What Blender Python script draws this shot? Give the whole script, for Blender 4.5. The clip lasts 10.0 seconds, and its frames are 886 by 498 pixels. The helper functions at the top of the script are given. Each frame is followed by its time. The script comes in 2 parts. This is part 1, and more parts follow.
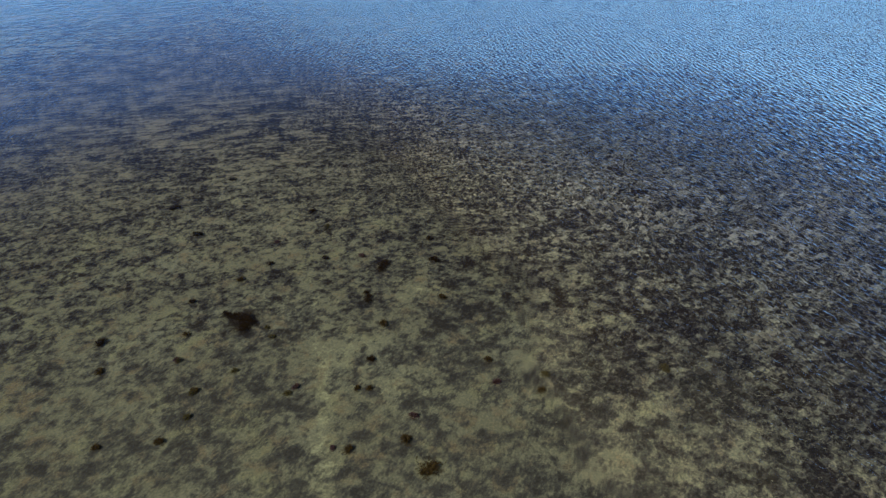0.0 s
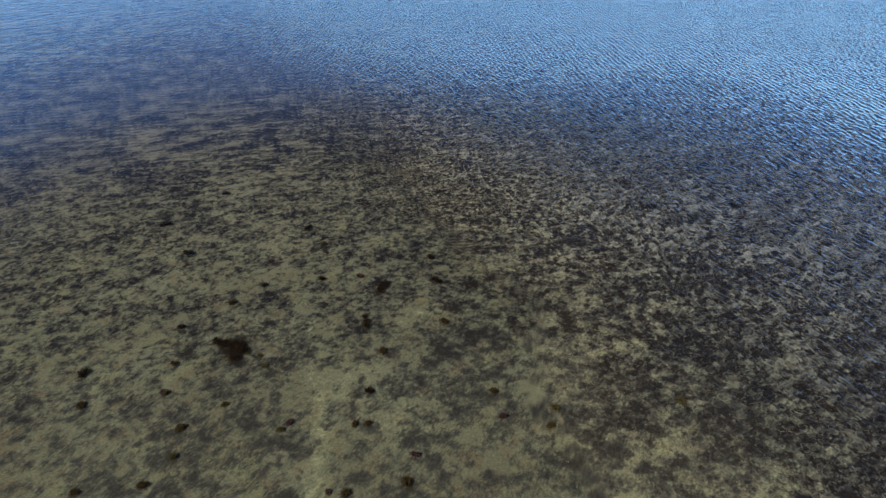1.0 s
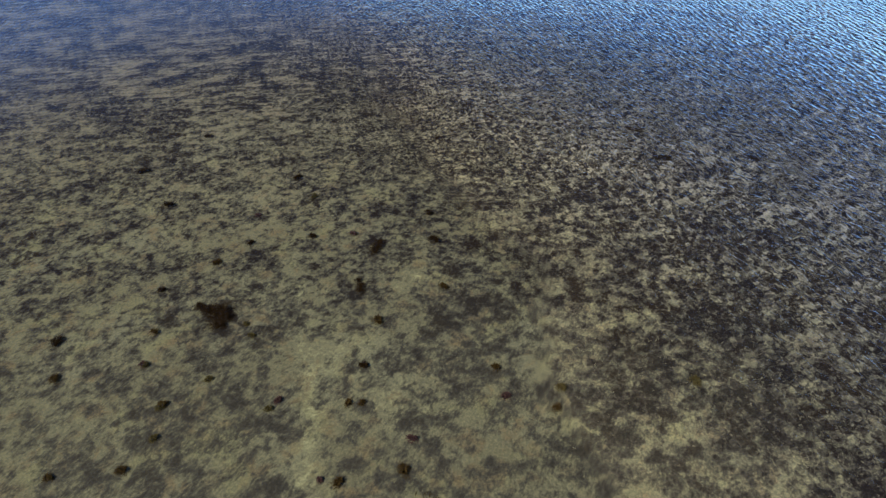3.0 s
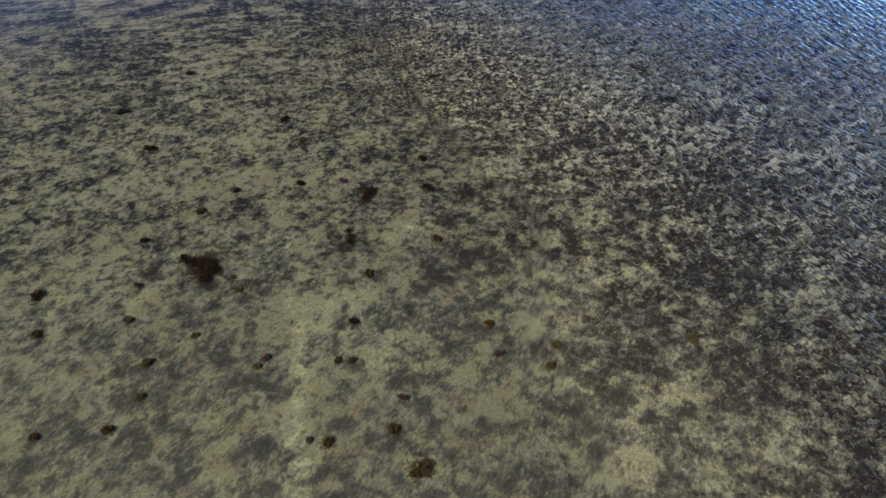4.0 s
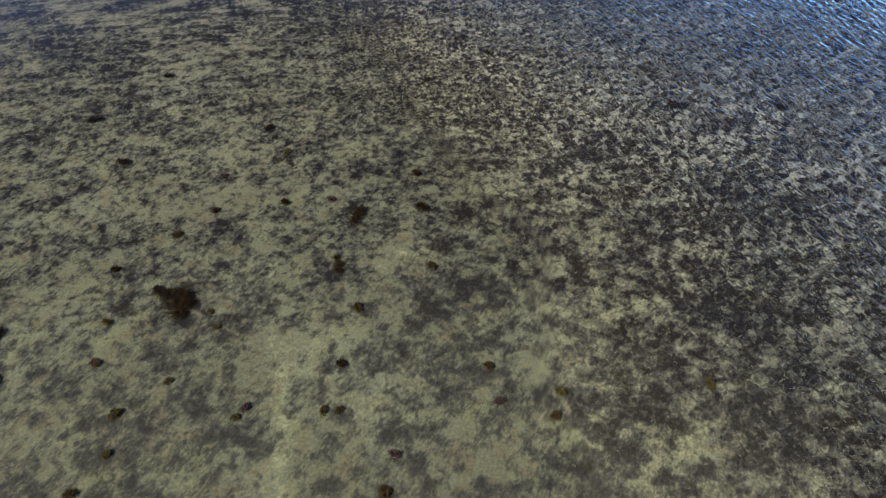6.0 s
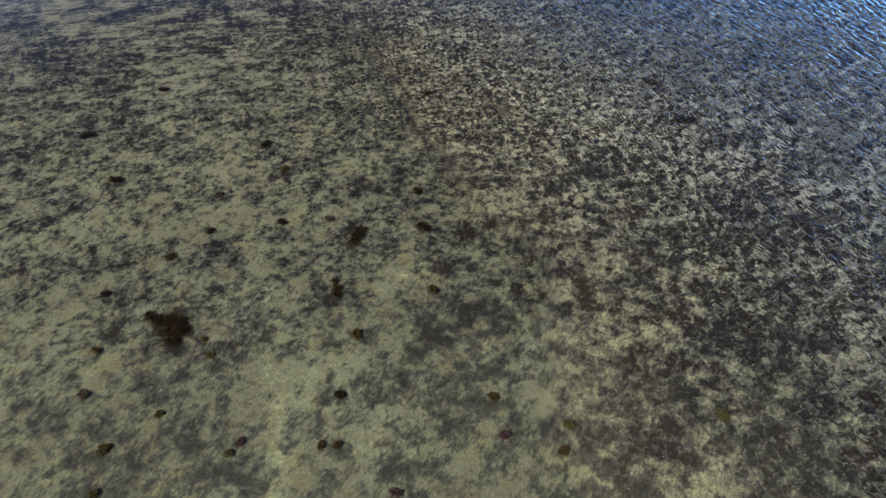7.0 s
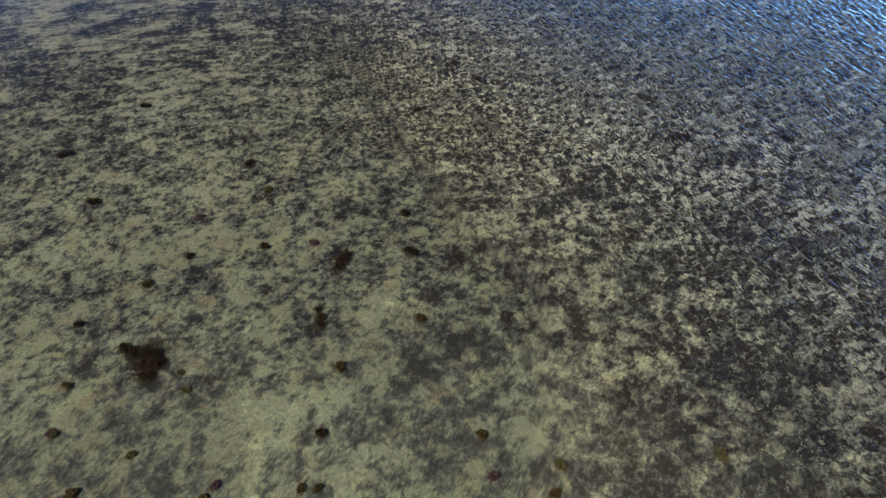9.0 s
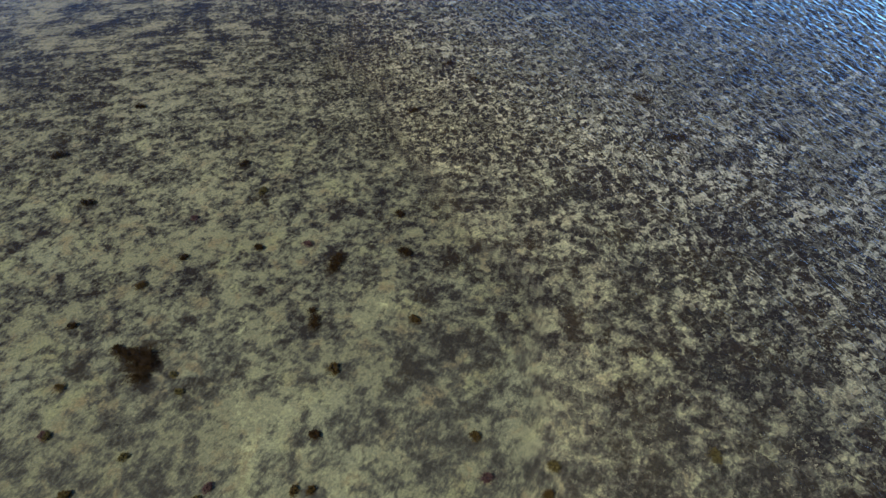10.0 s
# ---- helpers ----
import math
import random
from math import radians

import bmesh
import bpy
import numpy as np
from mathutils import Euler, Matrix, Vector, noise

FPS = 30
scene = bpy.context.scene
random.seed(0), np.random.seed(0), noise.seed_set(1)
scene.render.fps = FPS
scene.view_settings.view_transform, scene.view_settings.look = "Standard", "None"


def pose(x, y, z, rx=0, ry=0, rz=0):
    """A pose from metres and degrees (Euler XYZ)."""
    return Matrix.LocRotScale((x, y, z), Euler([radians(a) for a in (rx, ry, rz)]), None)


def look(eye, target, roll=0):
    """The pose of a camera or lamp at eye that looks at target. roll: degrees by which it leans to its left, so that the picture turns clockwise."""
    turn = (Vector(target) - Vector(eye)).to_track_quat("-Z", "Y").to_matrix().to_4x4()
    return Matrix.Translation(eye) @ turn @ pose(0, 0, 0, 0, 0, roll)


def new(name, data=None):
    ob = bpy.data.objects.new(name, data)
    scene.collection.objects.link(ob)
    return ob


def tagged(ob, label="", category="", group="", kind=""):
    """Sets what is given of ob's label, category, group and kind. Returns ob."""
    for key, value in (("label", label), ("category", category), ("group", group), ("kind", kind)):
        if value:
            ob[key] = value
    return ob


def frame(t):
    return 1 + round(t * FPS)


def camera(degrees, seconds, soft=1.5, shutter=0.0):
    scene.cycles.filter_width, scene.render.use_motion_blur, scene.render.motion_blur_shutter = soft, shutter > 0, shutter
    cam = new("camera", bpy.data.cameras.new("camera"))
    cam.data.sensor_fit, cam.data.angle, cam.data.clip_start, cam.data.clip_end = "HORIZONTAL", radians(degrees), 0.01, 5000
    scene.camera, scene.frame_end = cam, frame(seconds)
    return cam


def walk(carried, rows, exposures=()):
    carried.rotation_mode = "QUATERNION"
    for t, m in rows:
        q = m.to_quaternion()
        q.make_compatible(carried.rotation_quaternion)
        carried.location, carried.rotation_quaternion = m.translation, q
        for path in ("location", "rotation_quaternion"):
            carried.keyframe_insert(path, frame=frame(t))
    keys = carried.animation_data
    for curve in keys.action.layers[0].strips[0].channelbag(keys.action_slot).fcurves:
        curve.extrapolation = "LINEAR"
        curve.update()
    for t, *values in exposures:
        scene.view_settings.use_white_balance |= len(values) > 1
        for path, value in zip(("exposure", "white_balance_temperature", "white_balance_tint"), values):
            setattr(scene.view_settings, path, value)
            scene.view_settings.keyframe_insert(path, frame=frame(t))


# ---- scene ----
cam = camera(71.9, 10.0, soft=1.5)
PATH = [
    (0, (-0.383, -13.62, 10.652), (-0.082, -11.937, 9.614), -0.9),
    (0.5, (-0.335, -13.047, 10.669), (-0.032, -11.362, 9.634), -0.8),
    (1, (-0.271, -12.555, 10.674), (0.034, -10.87, 9.642), -1.0),
    (1.5, (-0.2, -12.078, 10.673), (0.101, -10.413, 9.608), -0.9),
    (2, (-0.196, -11.647, 10.688), (0.106, -10.01, 9.578), -0.6),
    (2.5, (-0.166, -11.289, 10.708), (0.132, -9.687, 9.548), -0.3),
    (4, (0.156, -10.2, 10.718), (0.432, -8.794, 9.323), 0.4),
    (4.5, (0.304, -9.796, 10.721), (0.57, -8.45, 9.266), 0.5),
    (5, (0.41, -9.37, 10.751), (0.677, -8.026, 9.294), 0.5),
    (5.5, (0.48, -8.943, 10.742), (0.753, -7.593, 9.292), 0.6),
    (7, (0.575, -7.885, 10.702), (0.855, -6.521, 9.267), 0.6),
    (7.5, (0.678, -7.632, 10.678), (0.964, -6.265, 9.246), 0.7),
    (8, (0.762, -7.458, 10.707), (1.052, -6.092, 9.275), 0.8),
    (8.5, (0.852, -7.288, 10.684), (1.143, -5.919, 9.255), 0.8),
    (9, (0.907, -7.19, 10.714), (1.202, -5.821, 9.286), 0.9),
    (9.5, (1.013, -7.143, 10.718), (1.307, -5.774, 9.289), 0.8),
    (10, (1.025, -7.179, 10.719), (1.322, -5.811, 9.291), 0.9),
]
walk(cam, [(t, look(eye, target, roll)) for t, eye, target, roll in PATH],
     [(0.0, 0.31, 6520, 14), (1.0, 0.36, 6620, 15), (2.0, 0.50, 6860, 18), (2.7, 0.61, 6880, 18), (3.8, 0.79, 6590, 16),
      (4.6, 0.86, 6450, 15), (6.0, 0.88, 6420, 14), (10.0, 0.91, 6430, 12)])

# ---- sky and sun ----
SUN_EL, SUN_AZ = 42.0, 198.0          # degrees; azimuth from +x, anticlockwise
world = bpy.data.worlds.new("sky")
scene.world = world
world.use_nodes = True
wn = world.node_tree.nodes
sky = wn.new("ShaderNodeTexSky")
sky.sky_type = "NISHITA"
sky.sun_disc = False
sky.altitude = 1500.0
sky.sun_elevation = radians(SUN_EL)
sky.sun_rotation = radians(90.0 - SUN_AZ)
sky.air_density, sky.dust_density, sky.ozone_density = 0.4, 0.1, 9.0
wn["Background"].inputs["Strength"].default_value = 0.15
clear = wn.new("ShaderNodeMix")              # very clear air: a slightly greener blue
clear.data_type, clear.blend_type = "RGBA", "MULTIPLY"
clear.inputs[0].default_value, clear.inputs[7].default_value = 1.0, (0.85, 1.0, 0.97, 1)
world.node_tree.links.new(sky.outputs["Color"], clear.inputs[6])
world.node_tree.links.new(clear.outputs[2], wn["Background"].inputs["Color"])
sun = new("sun", bpy.data.lights.new("sun", "SUN"))
sun.data.energy, sun.data.angle, sun.data.color = 2.5, radians(0.6), (1.0, 0.92, 0.79)
az, el = radians(SUN_AZ), radians(SUN_EL)
sun.matrix_world = look((60 * math.cos(az) * math.cos(el), 60 * math.sin(az) * math.cos(el), 60 * math.sin(el)), (0, 0, 0))

# ---- materials ----
BED = -0.21                            # mean level of the bed under the water at 0


def material(name):
    m = bpy.data.materials.new(name)
    m.use_nodes = True
    t = m.node_tree
    return m, t, t.nodes, t.nodes["Principled BSDF"]


def node(tree, kind, inputs=None, **props):
    n = tree.nodes.new(kind)
    for k, v in props.items():
        setattr(n, k, v)
    for k, v in (inputs or {}).items():
        if isinstance(v, bpy.types.NodeSocket):
            tree.links.new(v, n.inputs[k])
        else:
            n.inputs[k].default_value = v
    return n


def ramp(tree, fac, stops):
    n = node(tree, "ShaderNodeValToRGB", {0: fac})
    e = n.color_ramp.elements
    while len(e) < len(stops):
        e.new(0.5)
    for i, (p, c) in enumerate(stops):
        e[i].position = p
        e[i].color = (*c, 1) if len(c) == 3 else (c[0], c[0], c[0], 1)
    return n.outputs["Color"]


def noise_fac(tree, vec, scale, detail=4.0, rough=0.55, distort=0.0):
    return node(tree, "ShaderNodeTexNoise", {"Vector": vec, "Scale": scale, "Detail": detail, "Roughness": rough, "Distortion": distort}).outputs["Fac"]


def mixed(tree, fac, a, b, how="MIX"):
    n = node(tree, "ShaderNodeMix", data_type="RGBA", blend_type=how)
    for i, v in ((0, fac), (6, a), (7, b)):
        if isinstance(v, bpy.types.NodeSocket):
            tree.links.new(v, n.inputs[i])
        elif i:
            n.inputs[i].default_value = (*v, 1)
        else:
            n.inputs[i].default_value = v
    return n.outputs[2]


def silt_material():
    """Olive silt with brown algal film, pale sandy spots, fine grain and painted-in ripple light."""
    m, t, n, b = material("silt")
    pos = node(t, "ShaderNodeTexCoord").outputs["Object"]
    weed = node(t, "ShaderNodeAttribute", attribute_name="weed").outputs["Fac"]
    pale = node(t, "ShaderNodeAttribute", attribute_name="pale").outputs["Fac"]
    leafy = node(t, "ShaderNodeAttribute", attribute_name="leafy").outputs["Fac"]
    broad = noise_fac(t, pos, 0.35, 3)
    mid = noise_fac(t, pos, 1.9, 5, 0.62, 0.4)
    tint = noise_fac(t, pos, 0.9, 4, 0.6)
    grain = noise_fac(t, pos, 60.0, 3)
    ragged = noise_fac(t, pos, 2.9, 5, 0.62, 0.35)
    # short fibres combed by the waves
    combed = node(t, "ShaderNodeMapping", {"Vector": pos, "Rotation": (0, 0, radians(52)), "Scale": (2.2, 1, 1)}, vector_type="TEXTURE").outputs[0]
    fibre = noise_fac(t, combed, 17.0, 3, 0.6)
    crumb = noise_fac(t, pos, 6.8, 3, 0.6, 0.6)

    def calc(op, x, y, z=0.0):
        return node(t, "ShaderNodeMath", {0: x, 1: y, 2: z}, operation=op).outputs[0]

    def between(v, lo, hi, top=1.0):
        return node(t, "ShaderNodeMapRange", {0: v, 1: lo, 2: hi, 3: 0.0, 4: top}, interpolation_type="SMOOTHSTEP").outputs[0]

    c = ramp(t, broad, [(0.3, (0.172, 0.171, 0.103)), (0.55, (0.198, 0.202, 0.126)), (0.75, (0.212, 0.222, 0.146))])
    c = mixed(t, between(mid, 0.50, 0.66, 0.65), c, (0.180, 0.138, 0.078))
    c = mixed(t, between(tint, 0.52, 0.66, 0.5), c, (0.25, 0.262, 0.135))
    pale = calc("MULTIPLY", pale, between(crumb, 0.36, 0.62, 1.0))
    c = mixed(t, pale, c, (0.35, 0.365, 0.205))
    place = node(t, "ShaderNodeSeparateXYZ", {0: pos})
    open_side = between(calc("MULTIPLY_ADD", place.outputs[1], 0.7, place.outputs[0]), 5.0, 19.0)
    # pondweed ground, lightened to paint in sun dappled by the ripples
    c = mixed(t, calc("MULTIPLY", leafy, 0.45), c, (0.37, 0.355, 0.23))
    # lighter again on the open side: wave-focused sunlight put into the colour
    c = mixed(t, calc("MULTIPLY", open_side, 0.65), c, (0.40, 0.385, 0.315))
    # blends to grey-beige from y 5 to 20
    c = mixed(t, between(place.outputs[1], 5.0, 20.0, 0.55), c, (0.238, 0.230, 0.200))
    thick = between(place.outputs[1], -4.5, 4.5, 0.5)      # older, denser growth away from the near shallows
    film = ramp(t, tint, [(0.30, (0.0155, 0.0135, 0.0150)), (0.50, (0.020, 0.0165, 0.0160)), (0.68, (0.026, 0.0195, 0.0130))])
    # thickness of the cover: broad patches with ragged, fibrous edges
    mask = calc("MULTIPLY_ADD", calc("SUBTRACT", ragged, 0.5), calc("MULTIPLY_ADD", leafy, -0.35, 1.4), weed)
    mask = calc("MULTIPLY_ADD", calc("SUBTRACT", fibre, 0.5), calc("MULTIPLY_ADD", calc("MAXIMUM", leafy, thick), -0.35, 0.62), mask)
    # beyond the shallows the patches grow broader
    spread = node(t, "ShaderNodeMapping", {"Vector": pos, "Scale": (0.38, 1.1, 1)}).outputs[0]
    mask = calc("MULTIPLY_ADD", calc("MULTIPLY", calc("SUBTRACT", noise_fac(t, spread, 1.9, 4, 0.6), 0.5), between(place.outputs[1], 7.0, 20.0)), 2.3, mask)
    # among the pondweed small dark and bare spots, partly painted sunlight, break the cover
    mask = calc("MULTIPLY_ADD", calc("MULTIPLY", calc("SUBTRACT", crumb, 0.5), calc("MAXIMUM", leafy, thick)), 2.2, mask)
    # on the open side, ripple-focused sunlight is painted as pale lines along the crests
    crestwise = node(t, "ShaderNodeMapping", {"Vector": pos, "Rotation": (0, 0, radians(RIPPLE_TURN - 6)), "Scale": (2.4, 1, 1)}, vector_type="TEXTURE").outputs[0]
    caustic_line = calc("ABSOLUTE", calc("SUBTRACT", noise_fac(t, crestwise, 4.4, 2, 0.5, 0.5), 0.5), 0.0)
    caustic_line = calc("MULTIPLY", between(caustic_line, 0.05, 0.0), open_side)
    mask = calc("MULTIPLY_ADD", calc("SUBTRACT", caustic_line, calc("MULTIPLY", open_side, 0.36)), -0.7, mask)
    clots = noise_fac(t, node(t, "ShaderNodeMapping", {"Vector": pos, "Scale": (0.75, 1.15, 1)}).outputs[0], 3.4, 3, 0.55, 0.3)
    mask = calc("MULTIPLY_ADD", calc("MULTIPLY", calc("SUBTRACT", clots, 0.5), open_side), 1.5, mask)
    # a thin grey film first, dense dark algae where the cover is thickest
    c = mixed(t, between(mask, 0.25, 0.58, 0.95), c, (0.073, 0.0735, 0.0585))
    c = mixed(t, calc("MULTIPLY", between(mask, 0.48, 0.76), node(t, "ShaderNodeMath", {0: leafy, 1: 1.1, 2: calc("ADD", thick, 0.5)}, operation="MULTIPLY_ADD", use_clamp=True).outputs[0]), c, film)
    # uneven light on tufts within the cover, painted in as tone
    tufts = noise_fac(t, pos, 21.0, 3, 0.6)
    c = mixed(t, calc("MULTIPLY_ADD", leafy, 0.5, 0.3), c, ramp(t, tufts, [(0.38, (0.42, 0.41, 0.42)), (0.5, (0.95, 0.94, 0.9)), (0.62, (1.8, 1.7, 1.4))]), "MULTIPLY")
    c = mixed(t, 0.3, c, ramp(t, grain, [(0.3, (0.55, 0.55, 0.55)), (0.7, (1.35, 1.35, 1.35))]), "MULTIPLY")
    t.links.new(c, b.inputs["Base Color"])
    b.inputs["Roughness"].default_value = 0.95
    b.inputs["Specular IOR Level"].default_value = 0.05
    h = node(t, "ShaderNodeMath", {0: fibre, 1: grain}, operation="ADD").outputs[0]
    t.links.new(node(t, "ShaderNodeBump", {"Height": h, "Strength": 0.3, "Distance": 0.03}).outputs[0], b.inputs["Normal"])
    return m


def weed_material(name, dark, mid, light):
    """Leafy weed, each blade with a tint of its own."""
    m, t, n, b = material(name)
    pos = node(t, "ShaderNodeTexCoord").outputs["Object"]
    rnd = node(t, "ShaderNodeNewGeometry").outputs["Random Per Island"]
    blotch = noise_fac(t, pos, 0.8, 3)
    f = node(t, "ShaderNodeMath", {0: rnd, 1: blotch}, operation="ADD").outputs[0]
    f = node(t, "ShaderNodeMath", {0: f, 1: 0.5}, operation="MULTIPLY").outputs[0]
    c = ramp(t, f, [(0.2, dark), (0.5, mid), (0.8, light)])
    c = mixed(t, 0.35, c, ramp(t, noise_fac(t, pos, 35.0, 3), [(0.3, (0.5, 0.5, 0.5)), (0.7, (1.3, 1.3, 1.3))]), "MULTIPLY")
    t.links.new(c, b.inputs["Base Color"])
    b.inputs["Roughness"].default_value = 0.8
    b.inputs["Specular IOR Level"].default_value = 0.1
    return m


def water_material():
    """Clear shallow water: real refraction and reflection, wind ripples stronger on the open side."""
    m, t, n, b = material("clear_water")
    n.remove(b)
    pos = node(t, "ShaderNodeTexCoord").outputs["Object"]
    xyz = node(t, "ShaderNodeSeparateXYZ", {0: pos})

    def math_(op, a, c, clamp=False):
        return node(t, "ShaderNodeMath", {0: a, 1: c}, operation=op, use_clamp=clamp).outputs[0]

    # wind reaches the open water first: ripples grow towards +x, with gusts
    across = math_("ADD", xyz.outputs[0], math_("MULTIPLY", xyz.outputs[1], 0.12))
    gust = math_("MULTIPLY", math_("SUBTRACT", noise_fac(t, pos, 0.11, 3), 0.5), 9.0)
    wind = node(t, "ShaderNodeMapRange", {0: math_("ADD", across, gust), 1: -0.5, 2: 14.0, 3: 0.12, 4: 1.0}, interpolation_type="SMOOTHSTEP").outputs[0]

    def ripples(turn, along, over, scale, detail, distort):
        v = node(t, "ShaderNodeMapping", {"Vector": pos, "Rotation": (0, 0, radians(turn)), "Scale": (along, over, 1)}, vector_type="TEXTURE").outputs[0]
        return noise_fac(t, v, scale, detail, 0.5, distort)

    a = ripples(RIPPLE_TURN, 2.6, 1.0, 4.5, 2.0, 0.25)
    c = ripples(RIPPLE_TURN - 28, 1.8, 1.0, 8.0, 2.0, 0.3)
    d = ripples(RIPPLE_TURN + 70, 1.6, 1.0, 4.0, 2.0, 0.2)
    h = math_("ADD", a, math_("MULTIPLY", c, 0.25))
    # short steep ripples stand on the open water farther out
    out = node(t, "ShaderNodeVectorMath", {0: pos}, operation="LENGTH").outputs["Value"]
    far = node(t, "ShaderNodeMapRange", {0: out, 1: 14.0, 2: 45.0, 3: 0.0, 4: 1.0}).outputs[0]
    calm = node(t, "ShaderNodeMapRange", {0: wind, 1: 0.29, 2: 0.36, 3: 1.0, 4: 0.0}, interpolation_type="SMOOTHSTEP").outputs[0]
    calm = math_("MULTIPLY", calm, math_("SUBTRACT", 1.0, far))
    wind = math_("ADD", math_("MULTIPLY", wind, 0.8), math_("MULTIPLY", math_("SUBTRACT", 1.0, wind), math_("MULTIPLY", far, 0.6)))
    h = math_("ADD", math_("MULTIPLY", h, wind), math_("MULTIPLY", d, 0.12))
    h = math_("MULTIPLY", h, math_("ADD", 1.0, math_("MULTIPLY", far, 1.2)))
    # trains of regular ripples: short ones over the shelf, longer ones far out
    def train(turn, scale):
        v = node(t, "ShaderNodeMapping", {"Vector": pos, "Rotation": (0, 0, radians(turn + 90))}, vector_type="TEXTURE").outputs[0]
        return node(t, "ShaderNodeTexWave", {"Vector": v, "Scale": scale, "Distortion": 7.0, "Detail": 2.0, "Detail Scale": 1.7, "Detail Roughness": 0.55}).outputs["Fac"]

    lee = node(t, "ShaderNodeMapRange", {0: math_("ADD", xyz.outputs[0], math_("MULTIPLY", xyz.outputs[1], 0.1)), 1: -8.0, 2: 12.0, 3: 0.12, 4: 1.0}, interpolation_type="SMOOTHSTEP").outputs[0]
    outer = node(t, "ShaderNodeMapRange", {0: math_("ADD", out, math_("MULTIPLY", xyz.outputs[0], 0.25)), 1: 13.0, 2: 38.0, 3: 0.0, 4: 1.0}, interpolation_type="SMOOTHSTEP").outputs[0]
    h = math_("ADD", h, math_("MULTIPLY", train(RIPPLE_TURN + 4, 1.2), math_("MULTIPLY", wind, math_("MULTIPLY", math_("SUBTRACT", 1.0, outer), 0.75))))
    h = math_("ADD", h, math_("MULTIPLY", train(82.0, 0.92), math_("MULTIPLY", lee, math_("MULTIPLY", outer, 1.15))))
    # longer waves roll in beyond the shallows
    off = node(t, "ShaderNodeMapRange", {0: out, 1: 32.0, 2: 60.0, 3: 0.0, 4: 1.8}).outputs[0]
    h = math_("ADD", h, math_("MULTIPLY", ripples(25, 2.2, 1.0, 1.1, 3.0, 0.3), off))
    bump = node(t, "ShaderNodeBump", {"Height": h, "Strength": 1.0, "Distance": 0.04}).outputs[0]
    # gloss as through a polarising filter: little where one looks down steeply, full far out
    fresnel = node(t, "ShaderNodeFresnel", {"IOR": 1.333, "Normal": bump}).outputs[0]
    reach = math_("ADD", out, math_("MULTIPLY", xyz.outputs[0], 0.03))
    gain = node(t, "ShaderNodeMapRange", {0: reach, 1: 12.0, 2: 26.0, 3: 0.5, 4: 1.85}).outputs[0]
    gain = math_("SUBTRACT", gain, node(t, "ShaderNodeMapRange", {0: reach, 1: 26.0, 2: 46.0, 3: 0.0, 4: 0.4}).outputs[0])
    fac = math_("MULTIPLY", math_("SUBTRACT", fresnel, 0.011), gain, True)
    # the deeper water of the open side takes out more red
    deeper = node(t, "ShaderNodeMapRange", {0: across, 1: 3.0, 2: 16.0, 3: 0.0, 4: 1.0}).outputs[0]
    depth_tint = mixed(t, deeper, (0.94, 0.96, 0.94), (0.66, 0.75, 0.93))
    below = node(t, "ShaderNodeBsdfRefraction", {"Color": depth_tint, "Roughness": 0.0, "IOR": 1.333, "Normal": bump}).outputs[0]
    still = node(t, "ShaderNodeBsdfTransparent", {"Color": (0.95, 0.98, 0.95, 1)}).outputs[0]
    below = node(t, "ShaderNodeMixShader", {0: calm, 1: below, 2: still}).outputs[0]
    above = node(t, "ShaderNodeBsdfGlossy", {"Roughness": 0.02, "Normal": bump}).outputs[0]
    g = node(t, "ShaderNodeMixShader", {0: fac, 1: below, 2: above})
    t.links.new(g.outputs[0], n["Material Output"].inputs["Surface"])
    return m


RIPPLE_TURN = 98.0                     # the way the crests run, degrees from +x
MAT_SILT = silt_material()
MAT_MAT = weed_material("algae_grey", (0.022, 0.0215, 0.019), (0.040, 0.039, 0.031), (0.070, 0.068, 0.048))
MAT_OLIVE = weed_material("algae_olive", (0.045, 0.037, 0.012), (0.075, 0.062, 0.020), (0.105, 0.090, 0.034))
MAT_BROWN = weed_material("seaweed_brown", (0.013, 0.0066, 0.0016), (0.024, 0.013, 0.0032), (0.044, 0.026, 0.007))
MAT_LEAF = weed_material("pondweed_leaf", (0.09, 0.086, 0.050), (0.16, 0.155, 0.10), (0.25, 0.24, 0.165))
MAT_UMBER = weed_material("seaweed_umber", (0.034, 0.020, 0.005), (0.058, 0.037, 0.010), (0.086, 0.060, 0.020))
MAT_RED = weed_material("seaweed_red", (0.045, 0.023, 0.022), (0.078, 0.043, 0.040), (0.11, 0.068, 0.058))
MAT_WATER = water_material()

# ---- fields over the plan ----


def lattice(ix, iy, seed):
    h = (ix * 374761393 + iy * 668265263 + seed * 974711) & 0x7FFFFFFF
    h = ((h ^ (h >> 13)) * 1274126177) & 0x7FFFFFFF
    return ((h ^ (h >> 16)) & 0xFFFF) / 65535.0


def value_noise(x, y, seed):
    ix, iy = np.floor(x).astype(np.int64), np.floor(y).astype(np.int64)
    fx, fy = x - ix, y - iy
    fx, fy = fx * fx * (3 - 2 * fx), fy * fy * (3 - 2 * fy)
    a, b = lattice(ix, iy, seed), lattice(ix + 1, iy, seed)
    c, d = lattice(ix, iy + 1, seed), lattice(ix + 1, iy + 1, seed)
    return (a + (b - a) * fx) * (1 - fy) + (c + (d - c) * fx) * fy


def fbm(x, y, octaves, seed, gain=0.55):
    total, amp, norm = 0.0, 1.0, 0.0
    for k in range(octaves):
        a = 0.6 + 1.1 * k
        total = total + amp * value_noise(x * math.cos(a) - y * math.sin(a), x * math.sin(a) + y * math.cos(a), seed + 17 * k)
        norm += amp
        amp *= gain
        x, y = x * 2.03, y * 2.03
    return total / norm


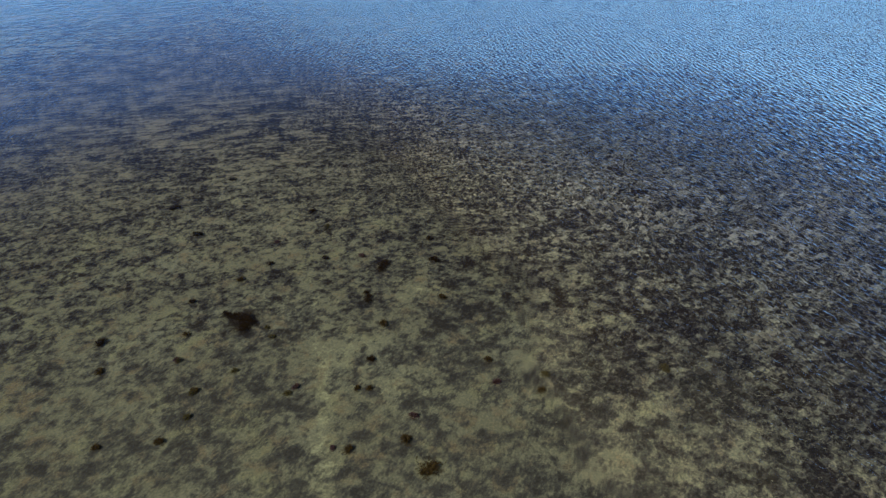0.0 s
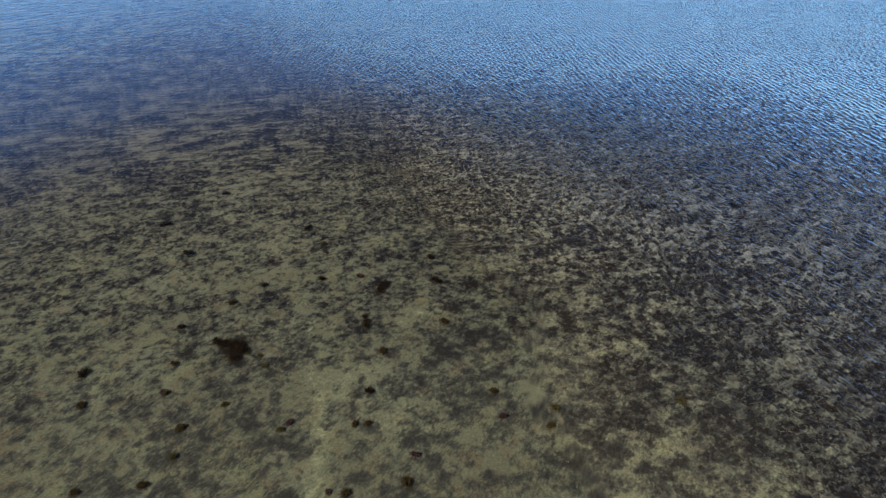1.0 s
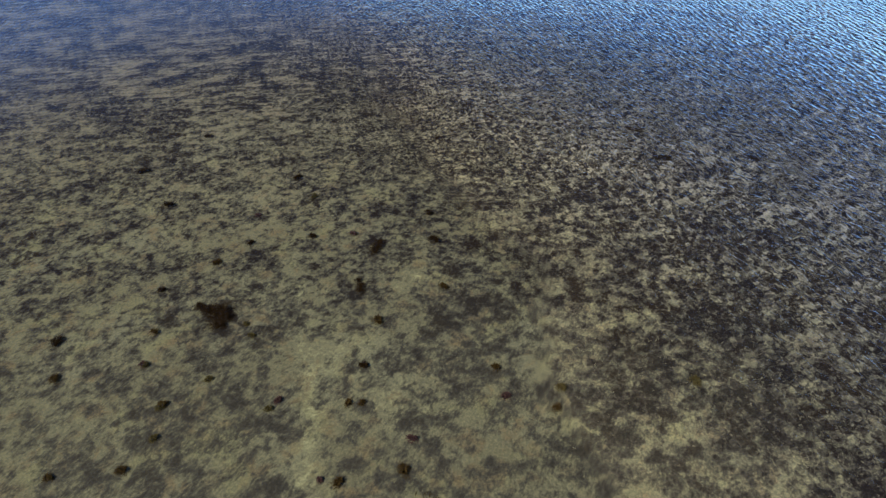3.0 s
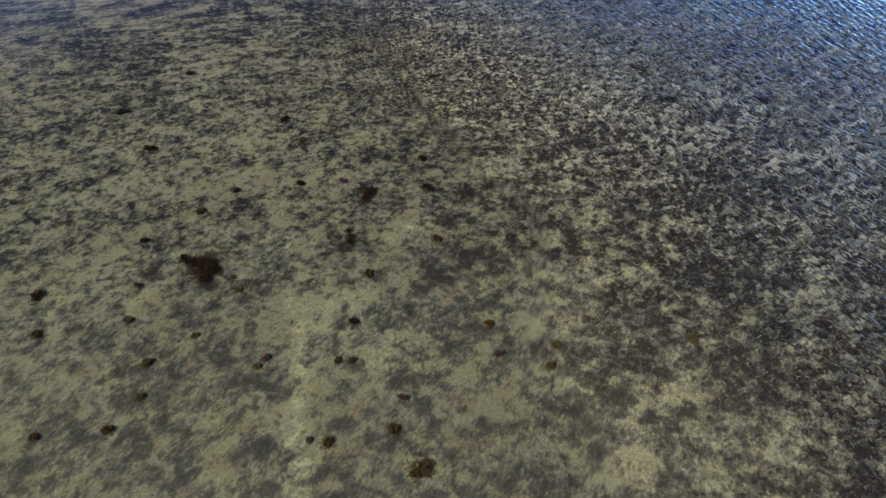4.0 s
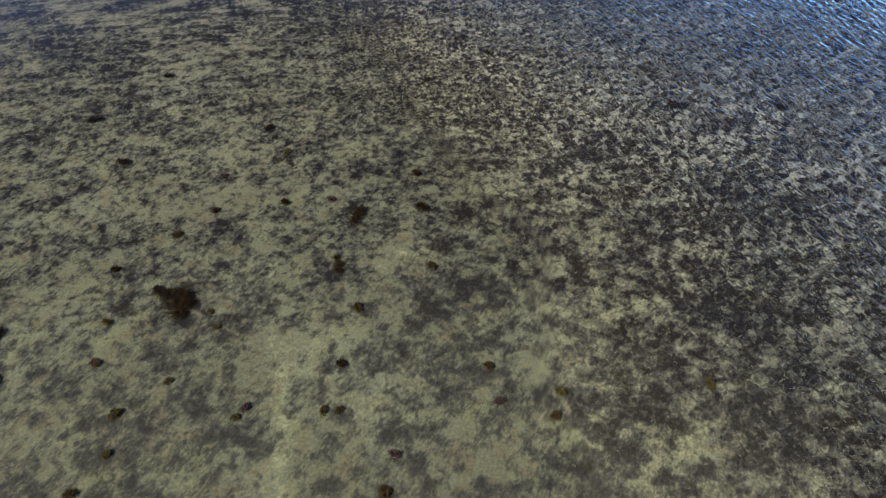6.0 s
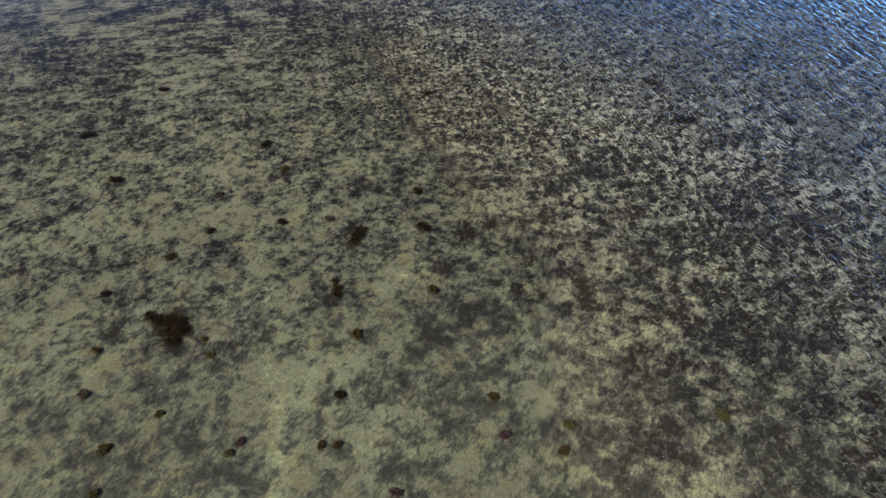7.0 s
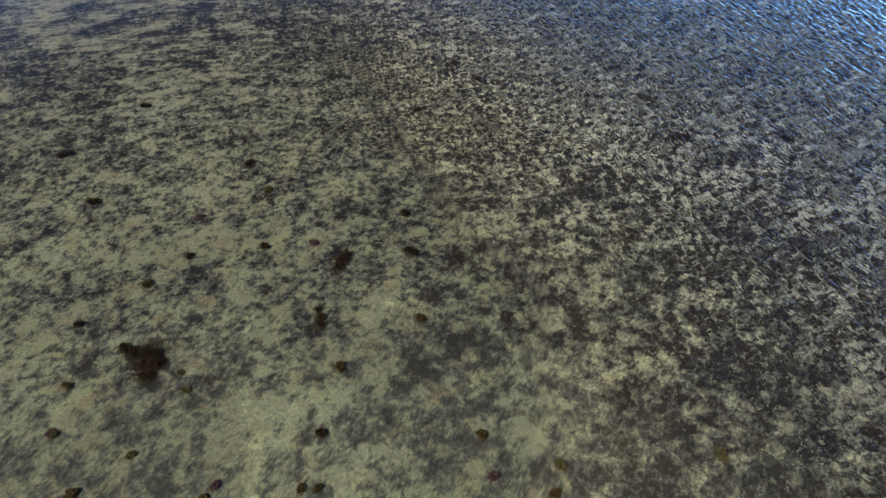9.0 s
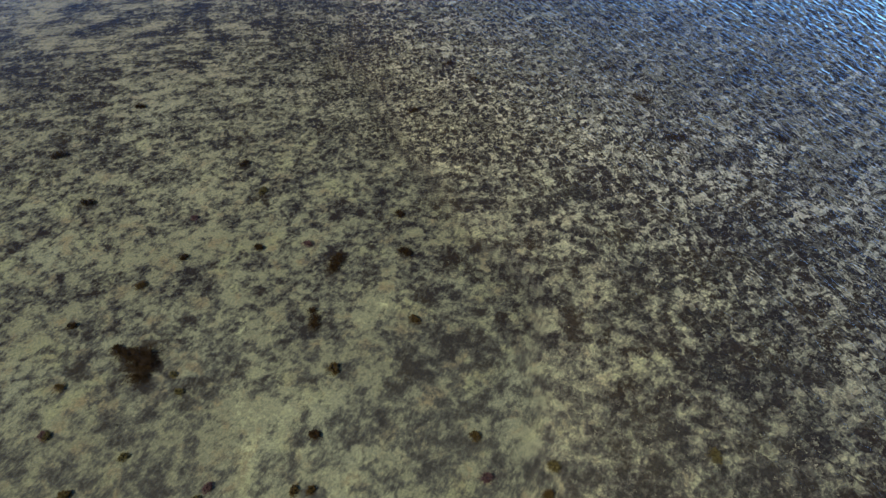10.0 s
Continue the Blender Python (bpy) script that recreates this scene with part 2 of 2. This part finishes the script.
# beds of dense weed and stretches of bare silt: centre, radii
DENSE = (
    (3.9, 6.9, 2.4, 2.7), (7.9, 4.8, 1.5, 0.65), (5.8, 4.0, 0.9, 0.6), (5.2, -0.5, 0.55, 0.65), (6.0, -1.9, 0.8, 0.75),
    (8.0, -1.3, 0.75, 0.6), (9.4, -1.8, 0.9, 0.6), (8.8, 1.4, 1.8, 0.5), (-0.2, 1.5, 0.65, 0.65), (-2.6, 3.3, 0.65, 0.6),
    (1.2, -1.1, 1.5, 0.65), (-3.2, -0.2, 0.9, 0.5), (-9.5, 16.5, 1.4, 1.4), (-6.6, 13.5, 1.2, 1.2),
    (2.8, 13.3, 1.2, 0.9), (5.6, -3.4, 0.7, 0.6), (8.7, -3.6, 1.0, 0.6), (11.1, 3.1, 1.4, 0.8), (11.9, 1.6, 2.1, 0.8), (7.1, -2.1, 0.8, 0.6),
)
BARE = (
    (-3.1, 4.9, 1.8, 0.75), (1.6, 1.7, 0.8, 0.7), (-0.9, 4.7, 1.0, 0.55), (0.6, 7.5, 1.1, 0.5), (0.5, 6.0, 0.9, 0.45),
    (-6.2, 5.2, 1.1, 0.55), (-1.3, -1.6, 0.75, 1.3), (3.6, -1.7, 0.9, 0.75), (7.5, -2.7, 0.5, 0.25), (4.8, 0.8, 0.6, 0.3),
    (7.2, 3.7, 1.3, 0.35), (-5.6, 4.5, 0.8, 0.4), (-3.6, -1.1, 0.9, 0.5), (-9.3, 18.0, 1.5, 1.2), (-6.0, 2.5, 0.6, 0.5),
    (8.1, -0.6, 0.75, 0.4), (-3.6, 12.2, 1.8, 1.1), (13.5, 2.6, 0.9, 0.6), (3.7, 2.1, 1.2, 0.5),
)
# silt stirred up and settled again in pale streaks: start, end, half width
STREAKS = ((-1.6, 0.2, -1.4, -1.1, 0.13), (-1.4, -1.1, -1.3, -2.1, 0.2), (-1.3, -2.1, -1.55, -3.6, 0.26),
           (-1.55, -3.6, -1.3, -5.0, 0.34), (-1.5, 2.05, -1.65, 1.5, 0.12), (-1.05, 1.85, -0.8, 1.35, 0.17), (0.9, 1.6, 2.0, 1.9, 0.28), (-0.9, -0.8, 0.7, -2.3, 0.95))


def cover(x, y):
    """How thickly weed covers the bed, about 0 to 1; the open side is thicker."""
    f = 0.50 + 0.42 * (fbm(x / 0.55, y / 0.42, 3, 3, 0.8) - 0.5) + 0.25 * (fbm(x / 1.9, y / 1.1, 3, 40) - 0.5)
    f = f + 0.11 * np.clip((x + 0.3 * y - 3) / 14.0, -0.2, 1) + 0.09 * np.clip((y - 6) / 9.0, 0, 1)
    f = f + 0.03 * np.clip((x - 3.0) / 4.0, 0, 1) * np.clip((2.5 - y) / 3.0, 0, 1)
    f = f - 0.04 * np.clip((3 - x) / 3.0, 0, 1) * np.clip((3 - y) / 3.0, 0, 1)
    for w, zones in ((0.11, DENSE), (-0.10, BARE)):
        for zx, zy, rx, ry in zones:
            f = f + w * np.exp(-(((x - zx) / rx) ** 2 + ((y - zy) / ry) ** 2) ** 1.5)
    return f - 0.12 * streaks(x, y)


def streaks(x, y):
    f = 0.0
    for ax, ay, bx, by, w in STREAKS:
        u = np.clip(((x - ax) * (bx - ax) + (y - ay) * (by - ay)) / ((bx - ax) ** 2 + (by - ay) ** 2), 0, 1)
        d = np.hypot(x - ax - u * (bx - ax), y - ay - u * (by - ay)) / w
        f = np.maximum(f, np.exp(-d * d) * (0.55 if w > 0.5 else 1.0))   # the broad plume is thinner
    return f * np.clip(-0.75 + 2.9 * fbm(x / 0.26, y / 0.26, 3, 61, 0.7), 0, 1)


def leafy_share(x, y):
    """Pondweed is thick on the open side and in the middle bed, and thins out round them."""
    open_side = np.clip((x + 5 * (fbm(x / 3.0, y / 3.0, 3, 81) - 0.5) - 3.0) / 6.0, 0, 1)
    beyond = np.clip((y + 6 * (fbm(x / 3.0, y / 3.0, 3, 83) - 0.5) - 4.0) / 5.0, 0, 1) * np.clip((x + 12) / 16.0, 0.25 + 0.4 * np.clip((y - 8) / 8.0, 0, 1), 1)
    return np.clip(0.75 * open_side * np.clip((y + 9) / 9.0, 0.7, 1) + 0.8 * beyond, 0, 1)


def bed_height(x, y):
    near = np.exp(-((x / 60.0) ** 2 + (y / 60.0) ** 2))
    deep = np.clip((np.hypot(x, y) - 60) / 400.0, 0, 1) * 2.0
    shelf = np.clip((x + 0.45 * y - 4.5) / 16.0, 0, 1)
    deep = deep + 0.40 * shelf * shelf * (3 - 2 * shelf)
    return BED + near * (0.07 * (fbm(x / 2.5, y / 2.5, 4, 90) - 0.5)) - deep


def wave_height(x, y):
    """Short wind waves: crests run nearly along y, higher towards the open side, in patches."""
    r = np.random.RandomState(5)
    h = 0.0
    longer = np.clip((x + 0.5 * y - 9.0) / 10.0, 0.15, 1)
    step = 0.052 + 0.02 * np.maximum(np.maximum(-1 - x, x - 22), np.maximum(y - 21, 0))
    for i in range(46):
        wl, share = (r.uniform(0.13, 0.30), 1.0) if i < 34 else (r.uniform(0.30, 0.52), longer)
        turn, k = math.radians(RIPPLE_TURN + 90 + r.normal(0, 22)), 2 * math.pi / wl
        share = share * np.clip(1.9 - 4.0 * step / wl, 0, 1)      # no wave shorter than the mesh can carry
        h = h + share * 0.0052 * wl * np.sin(k * (x * math.cos(turn) + y * math.sin(turn)) + r.uniform(0, 6.28))
    wind = np.clip((x + 0.15 * y + 9 * (fbm(x / 9.0, y / 9.0, 2, 70) - 0.5) - 2.5) / 15.0, 0, 1)
    fade = np.exp(-((x / 27.0) ** 2 + (y / 21.0) ** 2))
    return h * fade * (0.10 + 0.90 * wind * wind * (3 - 2 * wind))


def graded(lo, hi, step, far, slow=1.04):
    inner = np.arange(lo, hi + step / 2, step)
    out, d, s = [], 0.0, step
    while d < far:
        s *= slow if s < 0.8 else 1.3
        d += s
        out.append(d)
    out = np.array(out)
    return np.concatenate([(lo - out)[::-1], inner, inner[-1] + out])


def sheet(name, xs, ys, height, mat):
    gx, gy = np.meshgrid(xs, ys)
    co = np.stack([gx, gy, height(gx, gy)], -1).reshape(-1, 3)
    nx, ny = len(xs), len(ys)
    i = (np.arange(ny - 1)[:, None] * nx + np.arange(nx - 1)[None, :]).ravel()
    return mesh_object(name, co, np.stack([i, i + 1, i + 1 + nx, i + nx], -1), mat)


def mesh_object(name, co, faces, mat, smooth=True):
    """One mesh from arrays of corners and of faces with the same number of corners."""
    me = bpy.data.meshes.new(name)
    n, k = faces.shape
    me.vertices.add(len(co))
    me.vertices.foreach_set("co", np.asarray(co, np.float32).ravel())
    me.loops.add(n * k)
    me.loops.foreach_set("vertex_index", faces.astype(np.int32).ravel())
    me.polygons.add(n)
    me.polygons.foreach_set("loop_start", np.arange(0, n * k, k, dtype=np.int32))
    me.update(calc_edges=True)
    me.polygons.foreach_set("use_smooth", np.full(n, smooth))
    me.materials.append(mat)
    return new(name, me)


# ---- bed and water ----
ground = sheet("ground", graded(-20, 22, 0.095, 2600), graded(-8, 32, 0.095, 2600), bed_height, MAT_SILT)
spots = np.empty(len(ground.data.vertices) * 3, np.float32)
ground.data.vertices.foreach_get("co", spots)
gx, gy = spots[0::3].astype(float), spots[1::3].astype(float)
ground.data.attributes.new("weed", "FLOAT", "POINT").data.foreach_set("value", cover(gx, gy).astype(np.float32))
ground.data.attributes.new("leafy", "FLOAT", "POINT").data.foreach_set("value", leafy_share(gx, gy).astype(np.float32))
ground.data.attributes.new("pale", "FLOAT", "POINT").data.foreach_set("value", streaks(gx, gy).astype(np.float32))
tagged(ground, "olive silty lake bed under clear shallow water", "lake bed", kind="structure")
water = sheet("water", graded(-1, 22, 0.033, 2500, 1.02), graded(-7, 21, 0.052, 2500, 1.02), wave_height, MAT_WATER)
tagged(water, "clear shallow water with wind ripples reflecting blue sky", "water", kind="structure")
water.visible_shadow = False

# ---- weed carpet ----


def tuft_template(rng, leaves):
    """A low tuft of short bent leaflets, each of two quads, about 1 across."""
    co, quads = [], []
    for _ in range(leaves):
        turn, lean = rng.uniform(0, 2 * math.pi), rng.uniform(0.55, 1.05)
        l, w = rng.uniform(0.35, 0.65), rng.uniform(0.07, 0.14)
        ox, oy = rng.uniform(-0.18, 0.18, 2)
        c, s = math.cos(turn), math.sin(turn)
        i = len(co)
        for d, z, ww in ((0.0, 0.0, 0.6 * w), (0.55 * l * lean, 0.50 * l * (1.25 - lean), w), (l * lean, 0.62 * l * (1.2 - lean), 0.25 * w)):
            for side in (-1, 1):
                co.append((ox + d * c - side * ww * s, oy + d * s + side * ww * c, z))
        quads += [(i, i + 1, i + 3, i + 2), (i + 2, i + 3, i + 5, i + 4)]
    return np.array(co), np.array(quads)


def weed_carpet(name, areas, mat, level, soft, seed, leaves, presence=None):
    """Tufts strewn where the cover is thick. areas: x0, x1, y0, y1, tufts per square metre, size."""
    rng = np.random.RandomState(seed)
    shapes = [tuft_template(rng, leaves) for _ in range(8)]
    all_co, all_q, base = [], [], 0
    for x0, x1, y0, y1, per, size in areas:
        n = int((x1 - x0) * (y1 - y0) * per)
        x, y = rng.uniform(x0, x1, n), rng.uniform(y0, y1, n)
        keep = cover(x, y) + soft * rng.uniform(-1, 1, n) > level
        if presence:
            keep &= rng.uniform(0, 1, n) < presence(x, y)
        x, y = x[keep], y[keep]
        which = rng.randint(0, len(shapes), len(x))
        for k, (co, q) in enumerate(shapes):
            sx, sy = x[which == k], y[which == k]
            a, s = rng.uniform(0, 2 * math.pi, len(sx)), size * rng.uniform(0.6, 1.35, len(sx))
            ca, sa = (np.cos(a) * s)[:, None], (np.sin(a) * s)[:, None]
            px = co[None, :, 0] * ca - co[None, :, 1] * sa + sx[:, None]
            py = co[None, :, 0] * sa + co[None, :, 1] * ca + sy[:, None]
            pz = co[None, :, 2] * s[:, None] + (bed_height(sx, sy) - 0.004)[:, None]
            all_co.append(np.stack([px, py, pz], -1).reshape(-1, 3))
            all_q.append((q[None] + (np.arange(len(sx)) * len(co))[:, None, None] + base).reshape(-1, 4))
            base += len(sx) * len(co)
    return mesh_object(name, np.concatenate(all_co), np.concatenate(all_q), mat)


AREAS = ((-13, 14, -8, 8, 130, 0.09), (-18, 14, 8, 20, 36, 0.13), (-26, 8, 20, 36, 6, 0.2))
carpet = weed_carpet("algae_carpet", AREAS, MAT_MAT, 0.70, 0.08, 11, 7)
tagged(carpet, "grey-brown carpet of short algae on the lake bed", "algae", kind="stuff")

# open-side areas are thickened to stand in for ripple-focused sunlight
LEAFY = ((8, 16, -6, 7, 45, 0.085), (-14, 14, -7, 7, 55, 0.065), (-16, 20, 7, 14, 80, 0.12), (14, 22, -7, 7, 80, 0.12), (-20, 30, 14, 26, 22, 0.2), (20, 36, -4, 14, 22, 0.2), (-30, 44, 26, 46, 6, 0.3))
leafy = weed_carpet("pondweed_bed", LEAFY, MAT_LEAF, 0.56, 0.16, 23, 6, leafy_share)
tagged(leafy, "pale olive leafy pondweed growing over dark algae", "pondweed", kind="stuff")

# ---- seaweed clumps ----


def frond(bm, rng, ox, oy, turn, reach, height, width):
    """A tapered ribbon that rises from the bed and bends over."""
    segs = 5
    prev = None
    bend, wob = rng.uniform(-0.9, 0.9), rng.uniform(-0.25, 0.25)
    for i in range(segs + 1):
        u = i / segs
        a = turn + bend * u
        x, y = ox + reach * u * math.cos(a), oy + reach * u * math.sin(a)
        z = height * math.sin(min(1.0, u * 1.25 + 0.02) * math.pi * 0.62) + wob * 0.03 * u
        w = width * (0.35 + 1.3 * u - 1.45 * u * u)
        sx, sy = -math.sin(a) * w, math.cos(a) * w
        pair = (bm.verts.new((x - sx, y - sy, z)), bm.verts.new((x + sx, y + sy, z + wob * w)))
        if prev:
            bm.faces.new((prev[0], prev[1], pair[1], pair[0]))
        prev = pair


def part(name, bm, mat, parent, label=""):
    me = bpy.data.meshes.new(name)
    bm.to_mesh(me)
    bm.free()
    me.polygons.foreach_set("use_smooth", [True] * len(me.polygons))
    me.materials.append(mat)
    ob = new(name, me)
    ob.parent = parent
    if label:
        ob["label"] = label
    return ob


def seaweed_clump(x, y, size, mat, label, seed, lobes=((0, 0, 1.0),), height=0.16, many=620):
    """A clump of fronds on holdfasts; lobes give its uneven outline: offset and radius, in sizes."""
    rng = np.random.RandomState(seed)
    z = float(bed_height(np.array([x]), np.array([y]))[0])
    clump = new("seaweed_clump")
    clump.matrix_world = pose(x, y, z - 0.01)
    tagged(clump, label, "seaweed", "seaweed clumps on the lake bed")
    for lx, ly, lr in lobes:
        r = lr * size / 2
        bm = bmesh.new()
        for _ in range(int(60 + many * r)):
            a, d = rng.uniform(0, 2 * math.pi), r * min(2.1, 0.8 * abs(rng.normal()))
            frond(bm, rng, lx * size + d * math.cos(a), ly * size + d * math.sin(a), a + rng.uniform(-1.2, 1.2),
                  rng.uniform(0.25, 0.6) * min(r, 0.3) + 0.03, height * rng.uniform(0.35, 1.0) * max(0.25, 1 - 0.55 * (d / r) ** 2), rng.uniform(0.004, 0.011))
        part("fronds", bm, mat, clump)
        bm = bmesh.new()
        bmesh.ops.create_icosphere(bm, subdivisions=3, radius=r * 0.52)
        for v in bm.verts:
            a = math.atan2(v.co.y, v.co.x)
            k = 1 + 0.16 * math.sin(3 * a + lx * 9) + 0.10 * math.sin(7 * a + ly * 7) + rng.uniform(-0.08, 0.08)
            v.co = Vector((v.co.x * k + lx * size, v.co.y * k + ly * size, min(max(v.co.z, 0) * 0.6, 0.5 * height) * rng.uniform(0.75, 1.1)))
        part("holdfast", bm, mat, clump, "matted dark base of the clump")
    return clump


seaweed_clump(-3.72, 1.25, 0.75, MAT_BROWN, "large ragged dark brown seaweed clump on the silt", 1, ((0.14, -0.12, 0.62), (0.16, -0.55, 0.36), (-0.58, 0.55, 0.22), (-0.42, 0.38, 0.28), (-0.14, 0.24, 0.46), (0.24, 0.16, 0.44), (0.36, -0.2, 0.34)), 0.14, 1700)
seaweed_clump(0.78, -4.96, 0.38, MAT_UMBER, "bushy olive-brown seaweed clump on pale silt", 2, ((0, 0, 1.0), (0.3, 0.2, 0.6), (-0.3, -0.1, 0.5)), 0.14)
seaweed_clump(0.64, 3.28, 0.5, MAT_BROWN, "tall dark brown seaweed clump rooted in the silt", 3, ((-0.15, -0.3, 0.5), (0.0, 0.05, 0.6), (0.12, 0.4, 0.5)), 0.12, 1000)
seaweed_clump(0.0, 1.70, 0.5, MAT_BROWN, "narrow strip of dark brown seaweed on the silt", 4, ((0.0, -0.42, 0.36), (0.04, -0.05, 0.42), (-0.03, 0.4, 0.34)), 0.10, 1000)
DARK = (((-6.92, 9.13), 0.44), ((-5.69, 6.72), 0.42), ((2.37, 3.35), 0.40), ((-7.43, 0.97), 0.36),
        ((-1.61, 7.7), 0.34), ((-4.95, 11.39), 0.34), ((-1.21, 4.18), 0.26), ((2.44, 4.75), 0.30), ((-3.0, 4.18), 0.22), ((-5.21, 2.48), 0.22),
        ((-0.13, -1.15), 0.22), ((6.0, 10.93), 0.45),
        ((5.38, 12.22), 0.4), ((3.58, 9.45), 0.36),
        ((11.26, 6.57), 0.8), ((14.53, 6.09), 0.75), ((15.65, 9.9), 0.55), ((10.87, 10.99), 0.5), ((11.23, 8.96), 0.5))
BROWN = (((2.21, 1.2), 0.36), ((-0.55, -2.18), 0.24), ((-0.27, -2.22), 0.2), ((-4.55, -1.48), 0.3), ((2.9, -1.77), 0.3), ((0.33, 0.25), 0.42),
         ((-3.87, 3.42), 0.4), ((-5.10, -2.99), 0.32), ((-6.47, -2.91), 0.26), ((0.43, -4.01), 0.36), ((-0.89, -4.06), 0.3), ((3.9, -3.18), 0.3),
         ((-5.12, 0.9), 0.3), ((-7.12, -0.25), 0.36))
OLIVE = (((-1.08, 6.37), 0.42), ((-3.65, -0.92), 0.24), ((-2.76, 0.32), 0.24), ((4.17, -2.67), 0.34), ((7.19, -3.09), 0.4), ((-4.58, -1.53), 0.3),
         ((-2.27, -2.0), 0.24), ((-2.92, 0.77), 0.2), ((-5.14, -0.2), 0.26), ((-4.6, -2.33), 0.26))
RED = (((-2.84, 5.6), 0.26), ((0.0, 4.11), 0.34), ((-5.22, -0.18), 0.26), ((-2.06, -1.82), 0.26), ((2.9, -2.62), 0.3), ((0.69, -3.35), 0.3), ((-1.23, -3.93), 0.16))
seed = 20
for places, grow, mat, label in ((DARK, 0.85, MAT_BROWN, "dark brown bushy seaweed clump rooted in the silt"), (BROWN, 0.62, MAT_UMBER, "low brown seaweed tuft on the silty lake bed"),
                           (OLIVE, 0.6, MAT_OLIVE, "small olive-green seaweed tuft on the silt"), (RED, 0.62, MAT_RED, "reddish purple algae tuft on the silt")):
    for (x, y), size in places:
        seed += 1
        size *= grow
        turn = seed * 2.4
        seaweed_clump(x, y, size, mat, label, seed, ((0, 0, 0.74), (0.30 * math.cos(turn), 0.30 * math.sin(turn), 0.52), (-0.30 * math.cos(turn + 0.8), -0.30 * math.sin(turn + 0.8), 0.42)), 0.05 + 0.28 * size)
